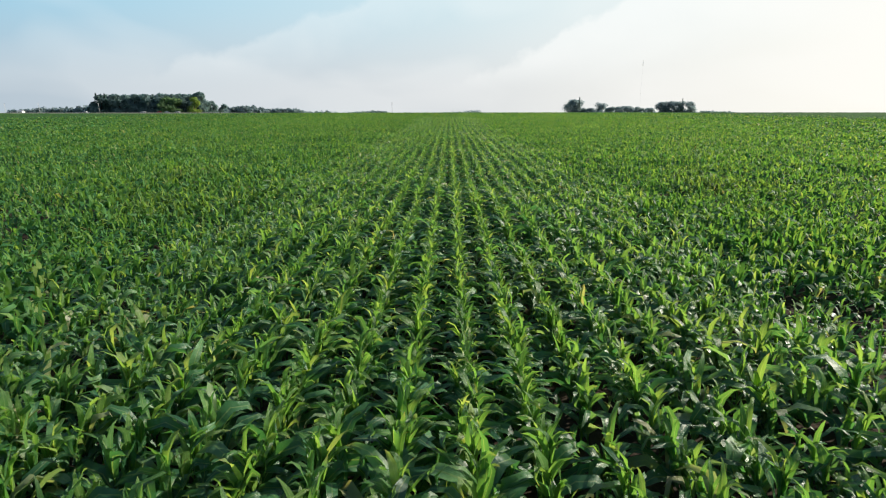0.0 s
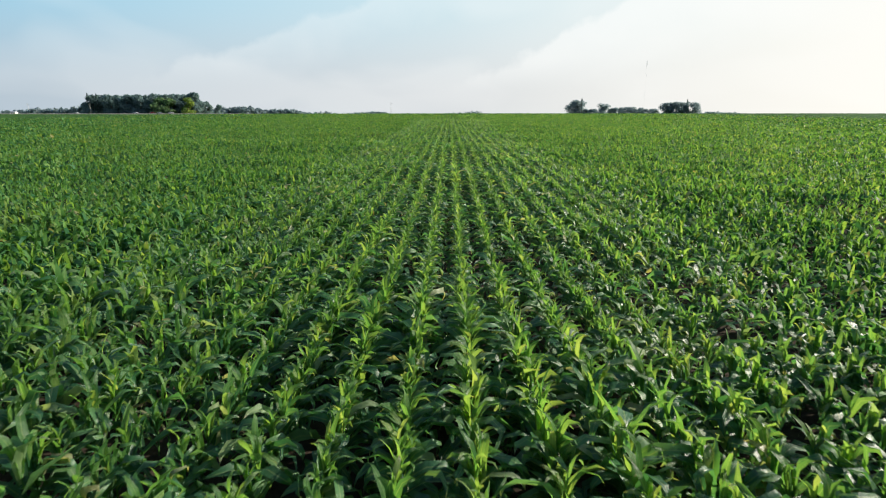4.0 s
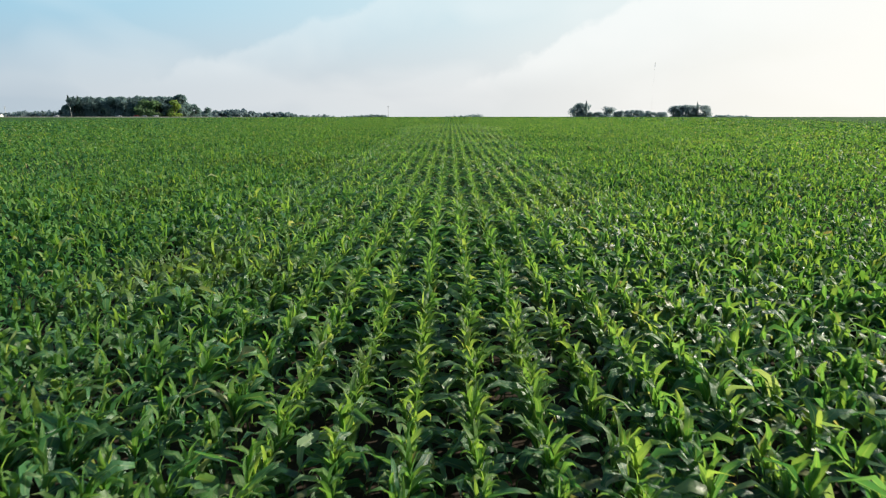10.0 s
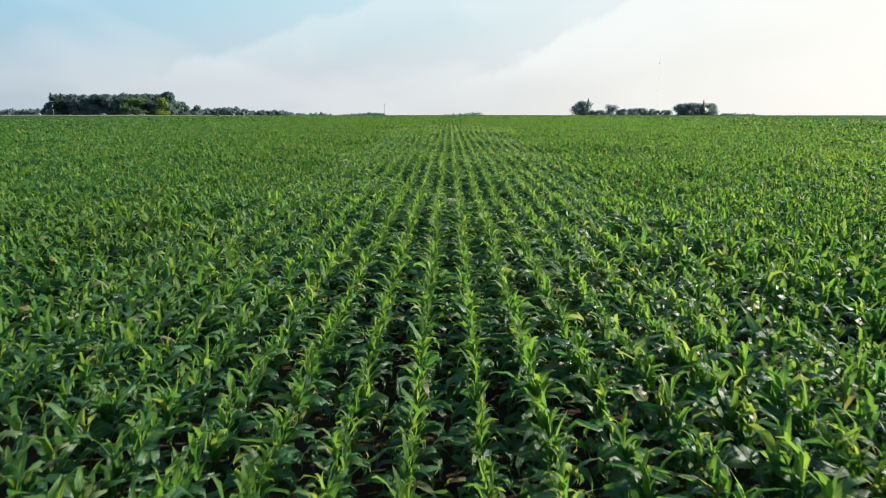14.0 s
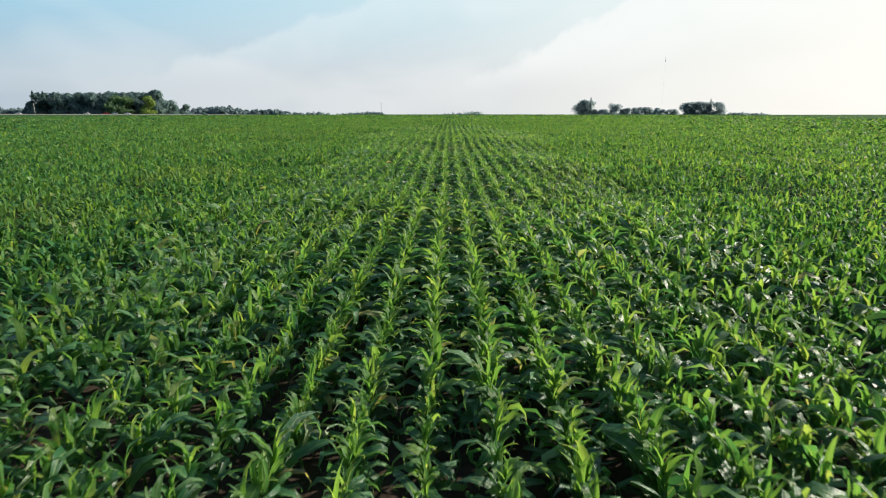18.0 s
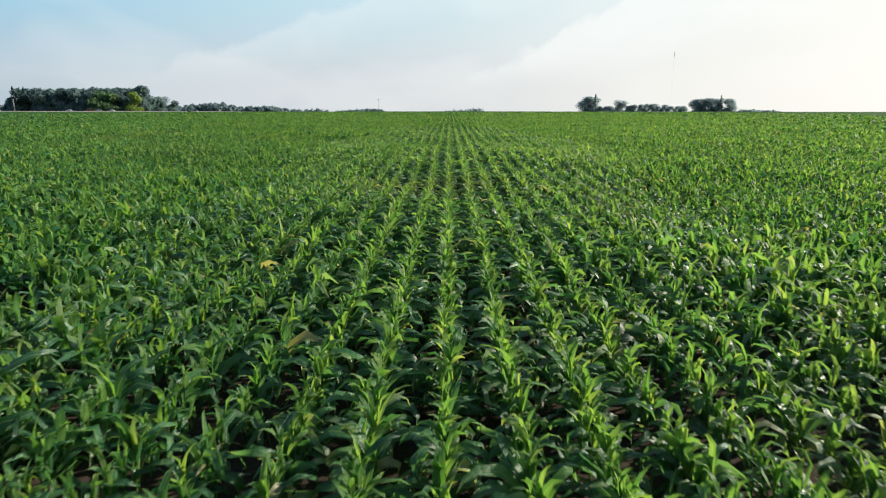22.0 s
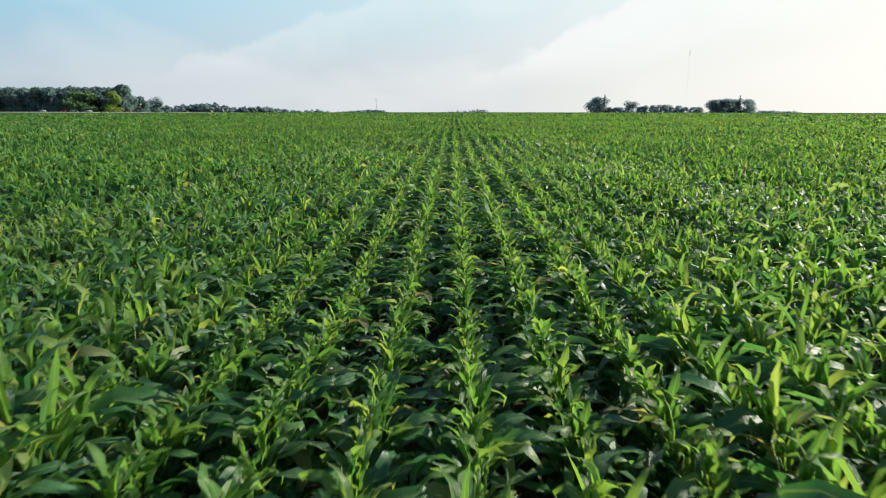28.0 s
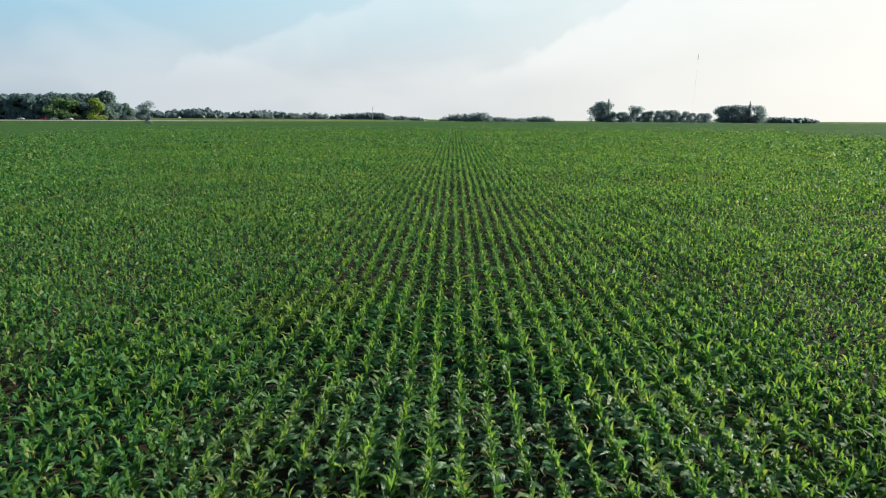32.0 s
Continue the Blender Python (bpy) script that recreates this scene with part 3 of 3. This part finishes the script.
def leafy_tree(seed, height, width, material, label, low=0.18, sprays=1600, spray=0.056, inner=0.55, scatter=0.45):
    r = np.random.default_rng(seed)
    root = new("tree")
    tagged(root, label, "tree")
    bm = bmesh.new()
    rod(bm, (0, 0, -0.3), (0.1, 0, height * 0.35), height * 0.026, height * 0.019, 9)
    rod(bm, (0.1, 0, height * 0.34), (-0.2, 0.1, height * 0.75), height * 0.019, height * 0.006, 8)
    lobes, rad = [], []
    for i in range(22):
        f = low + 0.1 + (0.82 - low) * ((i * 0.618) % 1.0)
        ring = width * 0.5 * math.sin(math.pi * min(1.0, 0.25 + 0.72 * f)) ** 0.7
        a = i * 2.4 + r.uniform(-0.4, 0.4)
        p = Vector((math.cos(a) * ring * r.uniform(0.35, 0.75), math.sin(a) * ring * r.uniform(0.35, 0.75), height * f))
        lobes.append(p)
        rad.append(width * r.uniform(0.2, 0.3))
        rod(bm, (0, 0, height * max(0.15, f - 0.22)), p, height * 0.008, height * 0.003, 5)
    lobes.append(Vector((0, 0, height * 0.87)))
    rad.append(width * 0.2)
    part("trunk", bm, bark, root, smooth=True)
    cen, rr = np.array([list(p) for p in lobes]), np.array(rad)
    cen[:, 2] = np.minimum(cen[:, 2], height - rr * 0.75)
    if low < 0.1:
        skirt = np.array([(math.cos(a) * width * 0.36, math.sin(a) * width * 0.36, height * 0.15) for a in np.arange(0, 6.2, 0.9)])
        cen, rr = np.concatenate([cen, skirt]), np.concatenate([rr, np.full(len(skirt), width * 0.22)])
    V, loops, sizes = clumps(cen, rr, sprays, height * spray, r, 0.75, inner, scatter)
    V[:, 2] = np.maximum(V[:, 2], 0.3)
    crown = new("crown", mesh_of("crown", V, loops, sizes, material, smooth=False))
    crown.parent = root
    return root


def conifer(seed, height, width, label, material, n):
    r = np.random.default_rng(seed)
    root = new("conifer_tree")
    tagged(root, label, "tree")
    bm = bmesh.new()
    rod(bm, (0, 0, -0.3), (0, 0, height * 0.97), height * 0.02, 0.03, 8)
    part("trunk", bm, bark, root, smooth=True)
    f = r.uniform(0.06, 1.0, n) ** 1.15
    tier = 0.75 + 0.25 * np.cos(f * 60)
    rr = width * 0.5 * (1 - f) * tier * r.uniform(0.45, 1.05, n) + 0.05
    a = r.uniform(0, 2 * math.pi, n)
    C = np.stack([rr * np.cos(a), rr * np.sin(a), height * f - rr * 0.25], 1)
    out_ = np.stack([np.cos(a), np.sin(a), np.full(n, -0.35)], 1)
    sd = np.stack([-np.sin(a), np.cos(a), r.normal(0, 0.4, n)], 1)
    s = height * 0.028 * r.uniform(0.6, 1.3, n)[:, None]
    V = np.stack([C - out_ * s, C - sd * s * 0.5, C + out_ * s, C + sd * s * 0.5], 1).reshape(-1, 3)
    crown = new("crown", mesh_of("crown", V, np.arange(4 * n), np.full(n, 4), material, smooth=False))
    crown.parent = root
    return root


def stand(ob, x, y, turn=0.0, sc=1.0):
    ob.matrix_world = Matrix.LocRotScale((x, y, float(terrain(x, y))), Euler((0, 0, turn)), (sc, sc, sc))
    return ob


BROAD = "broad-crowned deciduous tree in the farm grove"
DARK = "dark green deciduous tree in the farm grove, blued for haze"
PALE = "yellow-green tree at the grove's sunny edge, sunlight put into its leaf colour"
SPIRE = "dark pointed spruce in the farm windbreak"
kinds = {
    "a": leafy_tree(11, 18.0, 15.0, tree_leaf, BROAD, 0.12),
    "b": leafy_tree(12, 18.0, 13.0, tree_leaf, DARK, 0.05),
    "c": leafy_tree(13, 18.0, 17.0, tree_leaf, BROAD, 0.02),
    "p": leafy_tree(14, 14.0, 10.0, sunlit_leaf, PALE, 0.0),
    "w": leafy_tree(16, 18.0, 17.0, willow_leaf, "pale grey-green willow at the front of the grove", 0.03),
    # g, t, e, f: crowns thinned and leaves paled in place of haze.
    "g": leafy_tree(23, 18.0, 21.0, hazed_leaf, "round tree standing beyond the grove, leaf colour paled for haze", 0.0, 1300, 0.035, 0.2, 1.5),
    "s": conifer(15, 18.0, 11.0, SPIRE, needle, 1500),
    "t": conifer(17, 18.0, 9.0, "slender spruce standing over the far farmstead", hazed_leaf, 800),
    "e": leafy_tree(21, 18.0, 13.0, hazed_leaf, "windbreak tree of the far farmstead, haze painted into its leaf colour", 0.05, 1500, 0.035, 0.2, 1.5),
    "f": leafy_tree(22, 18.0, 17.0, hazed_leaf, "broad tree of the far farmstead, haze painted into its leaf colour", 0.02, 1650, 0.035, 0.2, 1.5),
}
used = set()


def plant(kind, x, y, height, turn):
    ob = kinds[kind]
    sc = height / {"p": 14.0}.get(kind, 18.0)
    if kind in used:
        ob = copy_thing(ob, Matrix.Identity(4))
    used.add(kind)
    return stand(ob, x, y, turn, sc)


# west grove: kind, x, y, height
WEST = "b-398,632,6 b-386,626,11 s-378,620,20 s-373,622,19 s-368,621,19.5 c-372,632,18.5 c-347,627,18.3 c-330,629,18.3 c-312,628,18.5 s-380,634,18 b-374,622,18 s-366,640,19.5 c-362,630,19 b-352,622,18 c-342,636,19 b-334,624,18.5 c-326,634,19 " \
       "c-318,624,18.5 b-310,636,20 w-291,617,16 c-302,628,18.5 c-294,636,19 w-281,618,15 b-288,626,18.5 c-282,634,19.5 p-256,615,15.5 a-258,630,21 " \
       "c-258,637,21 b-246,642,12 c-239,655,9 c-270,634,19 b-273,626,18.5 c-405,640,3.5 b-392,650,9 c-376,652,18 b-356,650,18 c-336,652,18.5 b-314,652,18 c-296,652,18 b-276,650,19 b-286,640,19 b-345,650,18 b-392,640,8 c-384,638,13 b-368,632,18 b-357,640,18.5 b-330,640,18.5 b-322,628,18.5 b-305,640,19 b-298,632,18.5 b-278,640,19 b-266,642,20"
# beyond it, lower and farther
WEST += " g-429,990,24 g-436,996,19"
EAST = "f170,880,22 e178,886,23 t183,880,25 e190,884,10 e197,880,10 e204,886,10 f213,880,18 f222,886,17 e230,880,11 e237,886,11 e245,880,12.5 f254,884,13 e262,880,13 f270,886,13 e278,882,12 f286,880,10 e294,886,10 " \
       "e300,880,10 f308,884,10 f325,882,18.6 e329,880,18.8 e334,886,19.4 f338,880,19.885 f346,880,19.885 e354,884,19.4 t357,878,23.28 f360,884,19.885 f370,880,19.4 e374,886,19.4 f184,894,22 e350,892,19.4 e332,894,18.43 f262,896,13 e312,896,10 f288,896,12 e207,892,10.5 e240,892,12.5 e302,892,10 e276,892,10 e194,892,10.5"
EAST += " f188,884,11 f200,884,10.5 f208,888,10.5 f227,884,11 f234,888,11.5 f250,888,12.5 f266,888,13 f281,888,11.5 f289,884,10 f304,884,10 f311,888,10"
for group in (WEST, EAST):
    for i, word in enumerate(group.split()):
        x, y, h = (float(v) for v in word[1:].split(","))
        x = x if x < 0 and y > 660 else 0.868 * x - 46.6 if x < 0 else 0.948 * x + 9
        if x > 0:       # the eastern farmstead runs away from the field towards its western end
            near_y, y = y, y - 15 + 300 * min(1.0, max(0.0, (308 - x) / 138)) ** 0.8
            far = (y - 181.5) / (near_y - 181.5)
            x = (x + 1) * far - 1
            h = (h - 8) * far + 8 - float(terrain(x, y))
        h = h + 1.8 if x < 0 and y < 660 else h
        plant(word[0], x, y, h, i * 1.7)


tagged(plant("b", -178, 517, 4.6, 0.6), "small dark bush standing alone in the far corn", "bush").name = "bush"


def far_wood(name, spans, label, r):
    """A distant belt of trees: a band of leaf clumps in depth, with an uneven top. spans: x from, x to, y, height."""
    cen, rad = [], []
    for x0, x1, y, h in spans:
        x0, x1 = 0.972 * x0, 0.972 * x1
        for x in np.arange(x0, x1, h * 0.2):
            ends = min(1.0, 0.55 + 3.0 * min(x - x0, x1 - x) / (x1 - x0))
            hh = h * ends * r.uniform(0.82, 1.05) * (0.8 + 0.2 * math.sin(x * 0.021))
            for zf in (0.2, 0.42, 0.66):
                yy = y + r.uniform(-14, 14)
                cen.append((x + r.uniform(-3, 3), yy, float(terrain(x, y)) + hh * zf))
                rad.append(hh * 0.36)
    cen, rad = np.array(cen), np.array(rad)
    V, loops, sizes = clumps(cen, rad, len(cen) * 30, 2.4, r, 1.0, 0.5, 0.6)
    # The belts take the leaf colour that has haze painted in.
    ob = new(name, mesh_of(name, V, loops, sizes, hazed_leaf, smooth=False))
    return tagged(ob, label, "woods", kind="stuff")


r = np.random.default_rng(31)
far_wood("far_woods", [(-522, -314, 1600, 25), (-350, -172, 1750, 19), (-180, -80, 1800, 15)], "distant belt of trees on the horizon, blued in colour for haze", r)
far_wood("far_woods", [(-40, 115, 1850, 26), (110, 260, 2200, 22), (260, 430, 2600, 25)], "distant low belt of trees on the horizon", r)
far_wood("far_woods", [(-760, -430, 980, 18)], "low woods beside the western farm", r)
far_wood("far_woods", [(-440, -280, 868, 14), (-292, -228, 884, 7.5), (-1150, -800, 900, 14)], "low woods beyond the western grove", r)
far_wood("far_woods", [(385, 450, 900, 6.5), (545, 600, 1300, 9), (660, 740, 1500, 9)], "low trees beyond the eastern farm, haze painted into their colour", r)


# ---- poles, mast, farm buildings, vehicles ----
def utility_pole():
    root = new("utility_pole")
    tagged(root, "weathered wooden utility pole with a crossarm by the road", "pole", group="utility poles along the road")
    part("post", rod(bmesh.new(), (0, 0, -0.5), (0, 0, 11), 0.17, 0.11, 10), pole_wood, root, smooth=True)
    part("crossarm", box(bmesh.new(), 0, 0, 10.3, 2.4, 0.11, 0.13, 0.01), pole_wood, root)
    for x in (-1.05, 0.0, 1.05):
        z = 10.37 if x else 11.0
        part("insulator", rod(bmesh.new(), (x, 0, z), (x, 0, z + 0.22), 0.06, 0.045, 8), ceramic, root, "pale ceramic insulator")
    part("transformer", rod(bmesh.new(), (0, -0.38, 8.6), (0, -0.38, 9.5), 0.24, 0.24, 12), galvanised, root, "grey steel transformer can")
    return root


pole = utility_pole()
stand(pole, -361, 600.5, 0.1)
for x in (-985, -770, -594, -455, -420, -59):
    stand(copy_thing(pole, Matrix.Identity(4)), x, 600.5 + 5 * math.sin(x / 260), 0.1)

mast = new("radio_mast")
tagged(mast, "slender lattice radio mast beyond the eastern farm, thinned and whitened to fade like haze", "mast")
mx, my = 290.0, 900.0
H = 76.5
# Legs and braces made hair-thin and white so the mast fades as haze would.
legs = [(0.45 * math.cos(a), 0.45 * math.sin(a)) for a in (0.3, 2.394, 4.489)]
for x, y in legs:
    part("leg", rod(bmesh.new(), (x, y, 0), (x, y, H), 0.01, 0.01, 5), white_paint, mast)
bm = bmesh.new()
for i in range(51):
    for (x0, y0), (x1, y1) in zip(legs, legs[1:] + legs[:1]):
        rod(bm, (x0, y0, i * 1.5), (x1, y1, i * 1.5 + 1.5), 0.006, 0.006, 3)
part("bracing", bm, white_paint, mast)
part("antenna", rod(bmesh.new(), (0, 0, H - 3), (0, 0, H + 4), 0.35, 0.2, 8), white_paint, mast, "white antenna drum at the top")
stand(mast, mx, my)


def farm_building(name, w, d, h, pitch, wall, roof, label):
    """Walls, gabled roof with eaves, door and windows."""
    root = new(name)
    tagged(root, label, "building")
    bm = bmesh.new()
    v = [bm.verts.new(p) for p in ((-w / 2, -d / 2, -0.6), (w / 2, -d / 2, -0.6), (w / 2, d / 2, -0.6), (-w / 2, d / 2, -0.6), (-w / 2, -d / 2, h), (w / 2, -d / 2, h), (w / 2, d / 2, h), (-w / 2, d / 2, h), (-w / 2, 0, h + pitch), (w / 2, 0, h + pitch))]
    for f in ((0, 1, 5, 4), (2, 3, 7, 6), (0, 4, 8, 7, 3), (1, 2, 6, 9, 5), (3, 2, 1, 0)):
        bm.faces.new([v[i] for i in f])
    part("wall", bm, wall, root)
    for s in (-1, 1):
        bm = bmesh.new()
        run = math.hypot(d / 2 + 0.5, pitch * (1 + 1.0 / d))
        m = Matrix.Translation((0, s * (d / 4 + 0.25), h + pitch / 2 - pitch * 0.5 / d + 0.1)) @ Matrix.Rotation(-s * math.atan2(pitch, d / 2), 4, "X") @ Matrix.Diagonal((w + 0.8, run, 0.12, 1))
        bmesh.ops.create_cube(bm, size=1, matrix=m)
        part("roof", bm, roof, root)
    part("door", box(bmesh.new(), -w * 0.2, -d / 2 - 0.03, h * 0.38, w * 0.18, 0.08, h * 0.76), roof_grey, root)
    for x in (w * 0.08, w * 0.3):
        win = part("window", box(bmesh.new(), x, -d / 2 - 0.03, h * 0.55, 1.3, 0.08, 1.2, 0.02), white_paint, root)
        part("pane", box(bmesh.new(), x, -d / 2 - 0.075, h * 0.55, 1.05, 0.02, 0.95), dark_glass, win)
    return root


stand(farm_building("farm_shed", 8, 6, 3.6, 1.6, white_paint, roof_steel, "white metal farm shed beside distant trees"), -668, 905)


def vehicle(name, paint, pickup, label):
    root = new(name)
    tagged(root, label, "car")
    bm = bmesh.new()
    box(bm, 0, 0, 0.68, 4.9, 1.85, 0.62, 0.12)
    part("body", bm, paint, root, smooth=True)
    bm = bmesh.new()
    box(bm, 0.35 if pickup else -0.2, 0, 1.27, 1.9 if pickup else 2.7, 1.6, 0.62, 0.16)
    cab = part("cabin", bm, paint, root, smooth=True)
    for s in (-1, 1):
        part("side_window", box(bmesh.new(), 0.35 if pickup else -0.2, s * 0.8, 1.32, 1.5 if pickup else 2.2, 0.03, 0.38, 0.01), dark_glass, cab)
    part("windscreen", box(bmesh.new(), 1.29 if pickup else 1.14, 0, 1.3, 0.05, 1.35, 0.42, 0.01), dark_glass, cab)
    for x in (-1.5, 1.5):
        for s in (-0.86, 0.86):
            w = part("wheel", rod(bmesh.new(), (x, s - 0.11, 0.36), (x, s + 0.11, 0.36), 0.36, 0.36, 16), rubber, root, "black tyre")
            part("rim", rod(bmesh.new(), (x, s - 0.12, 0.36), (x, s + 0.12, 0.36), 0.2, 0.2, 12), galvanised, w)
    for s in (-0.65, 0.65):
        part("headlight", box(bmesh.new(), 2.44, s, 0.75, 0.06, 0.3, 0.16, 0.02), dark_glass, root)
    return root


car = vehicle("car", red_paint, False, "red car parked on the gravel road by the grove")
truck = vehicle("pickup_truck", white_car, True, "white pickup truck parked on the road by the grove")
trucks = [copy_thing(truck, Matrix.Identity(4)) for i in range(3)]
for ob, x in ((car, -300.0), (truck, -292.5), (trucks[0], -281.5), (trucks[1], -317.0), (trucks[2], -377.0)):
    stand(ob, x, 608.2 + 6 * math.sin(x / 260))
    ob.location.z += 0.02 + bank(x)

# rough grass of the verges
n = 9000
X = r.uniform(-700, 300, n)
Y = np.where(r.random(n) < 0.5, r.uniform(599, 603, n), r.uniform(613.5, 618, n)) + 6 * np.sin(X / 260)
P = np.stack([X, Y, terrain(X, Y)], 1)
V, loops, sizes, uv = blades(P, r.uniform(0, 6.28, n), r.normal(1.2, 0.2, n), r.normal(0.8, 0.2, n), r.normal(0.7, 0.15, n), np.full(n, 0.5), r.normal(0, 0.4, n), r.normal(0, 0.4, n), (0.0, 0.5), False)
tagged(new("verge_grass", mesh_of("verge_grass", V, loops, sizes, grass_leaf, uv)), "rough pale grass along the gravel road", "grass", kind="stuff")

# ---- single corn plants of the nearest stretch ----
models = [corn_plant(100 + i) for i in range(9)]
first = list(models)
for k in range(math.ceil(SINGLE[0] / ROW), math.floor(SINGLE[1] / ROW) + 1):
    for y in np.arange(SINGLE[2] + 0.1, SINGLE[3], 0.17):
        x, yy = k * ROW + random.gauss(0, 0.022), y + random.uniform(-0.09, 0.09)
        sc = float(vigour(x, yy)) * random.gauss(1.0, 0.08)
        turn = random.gauss(0, 0.25) + (math.pi if random.random() < 0.5 else 0)
        m = Matrix.LocRotScale((x, yy, float(terrain(x, yy))), Euler((random.gauss(0, 0.03), random.gauss(0, 0.03), turn)), (sc, sc, sc))
        if first:
            first.pop().matrix_world = m
        else:
            ob = copy_thing(random.choice(models), Matrix.Identity(4))
            ob.matrix_basis = m
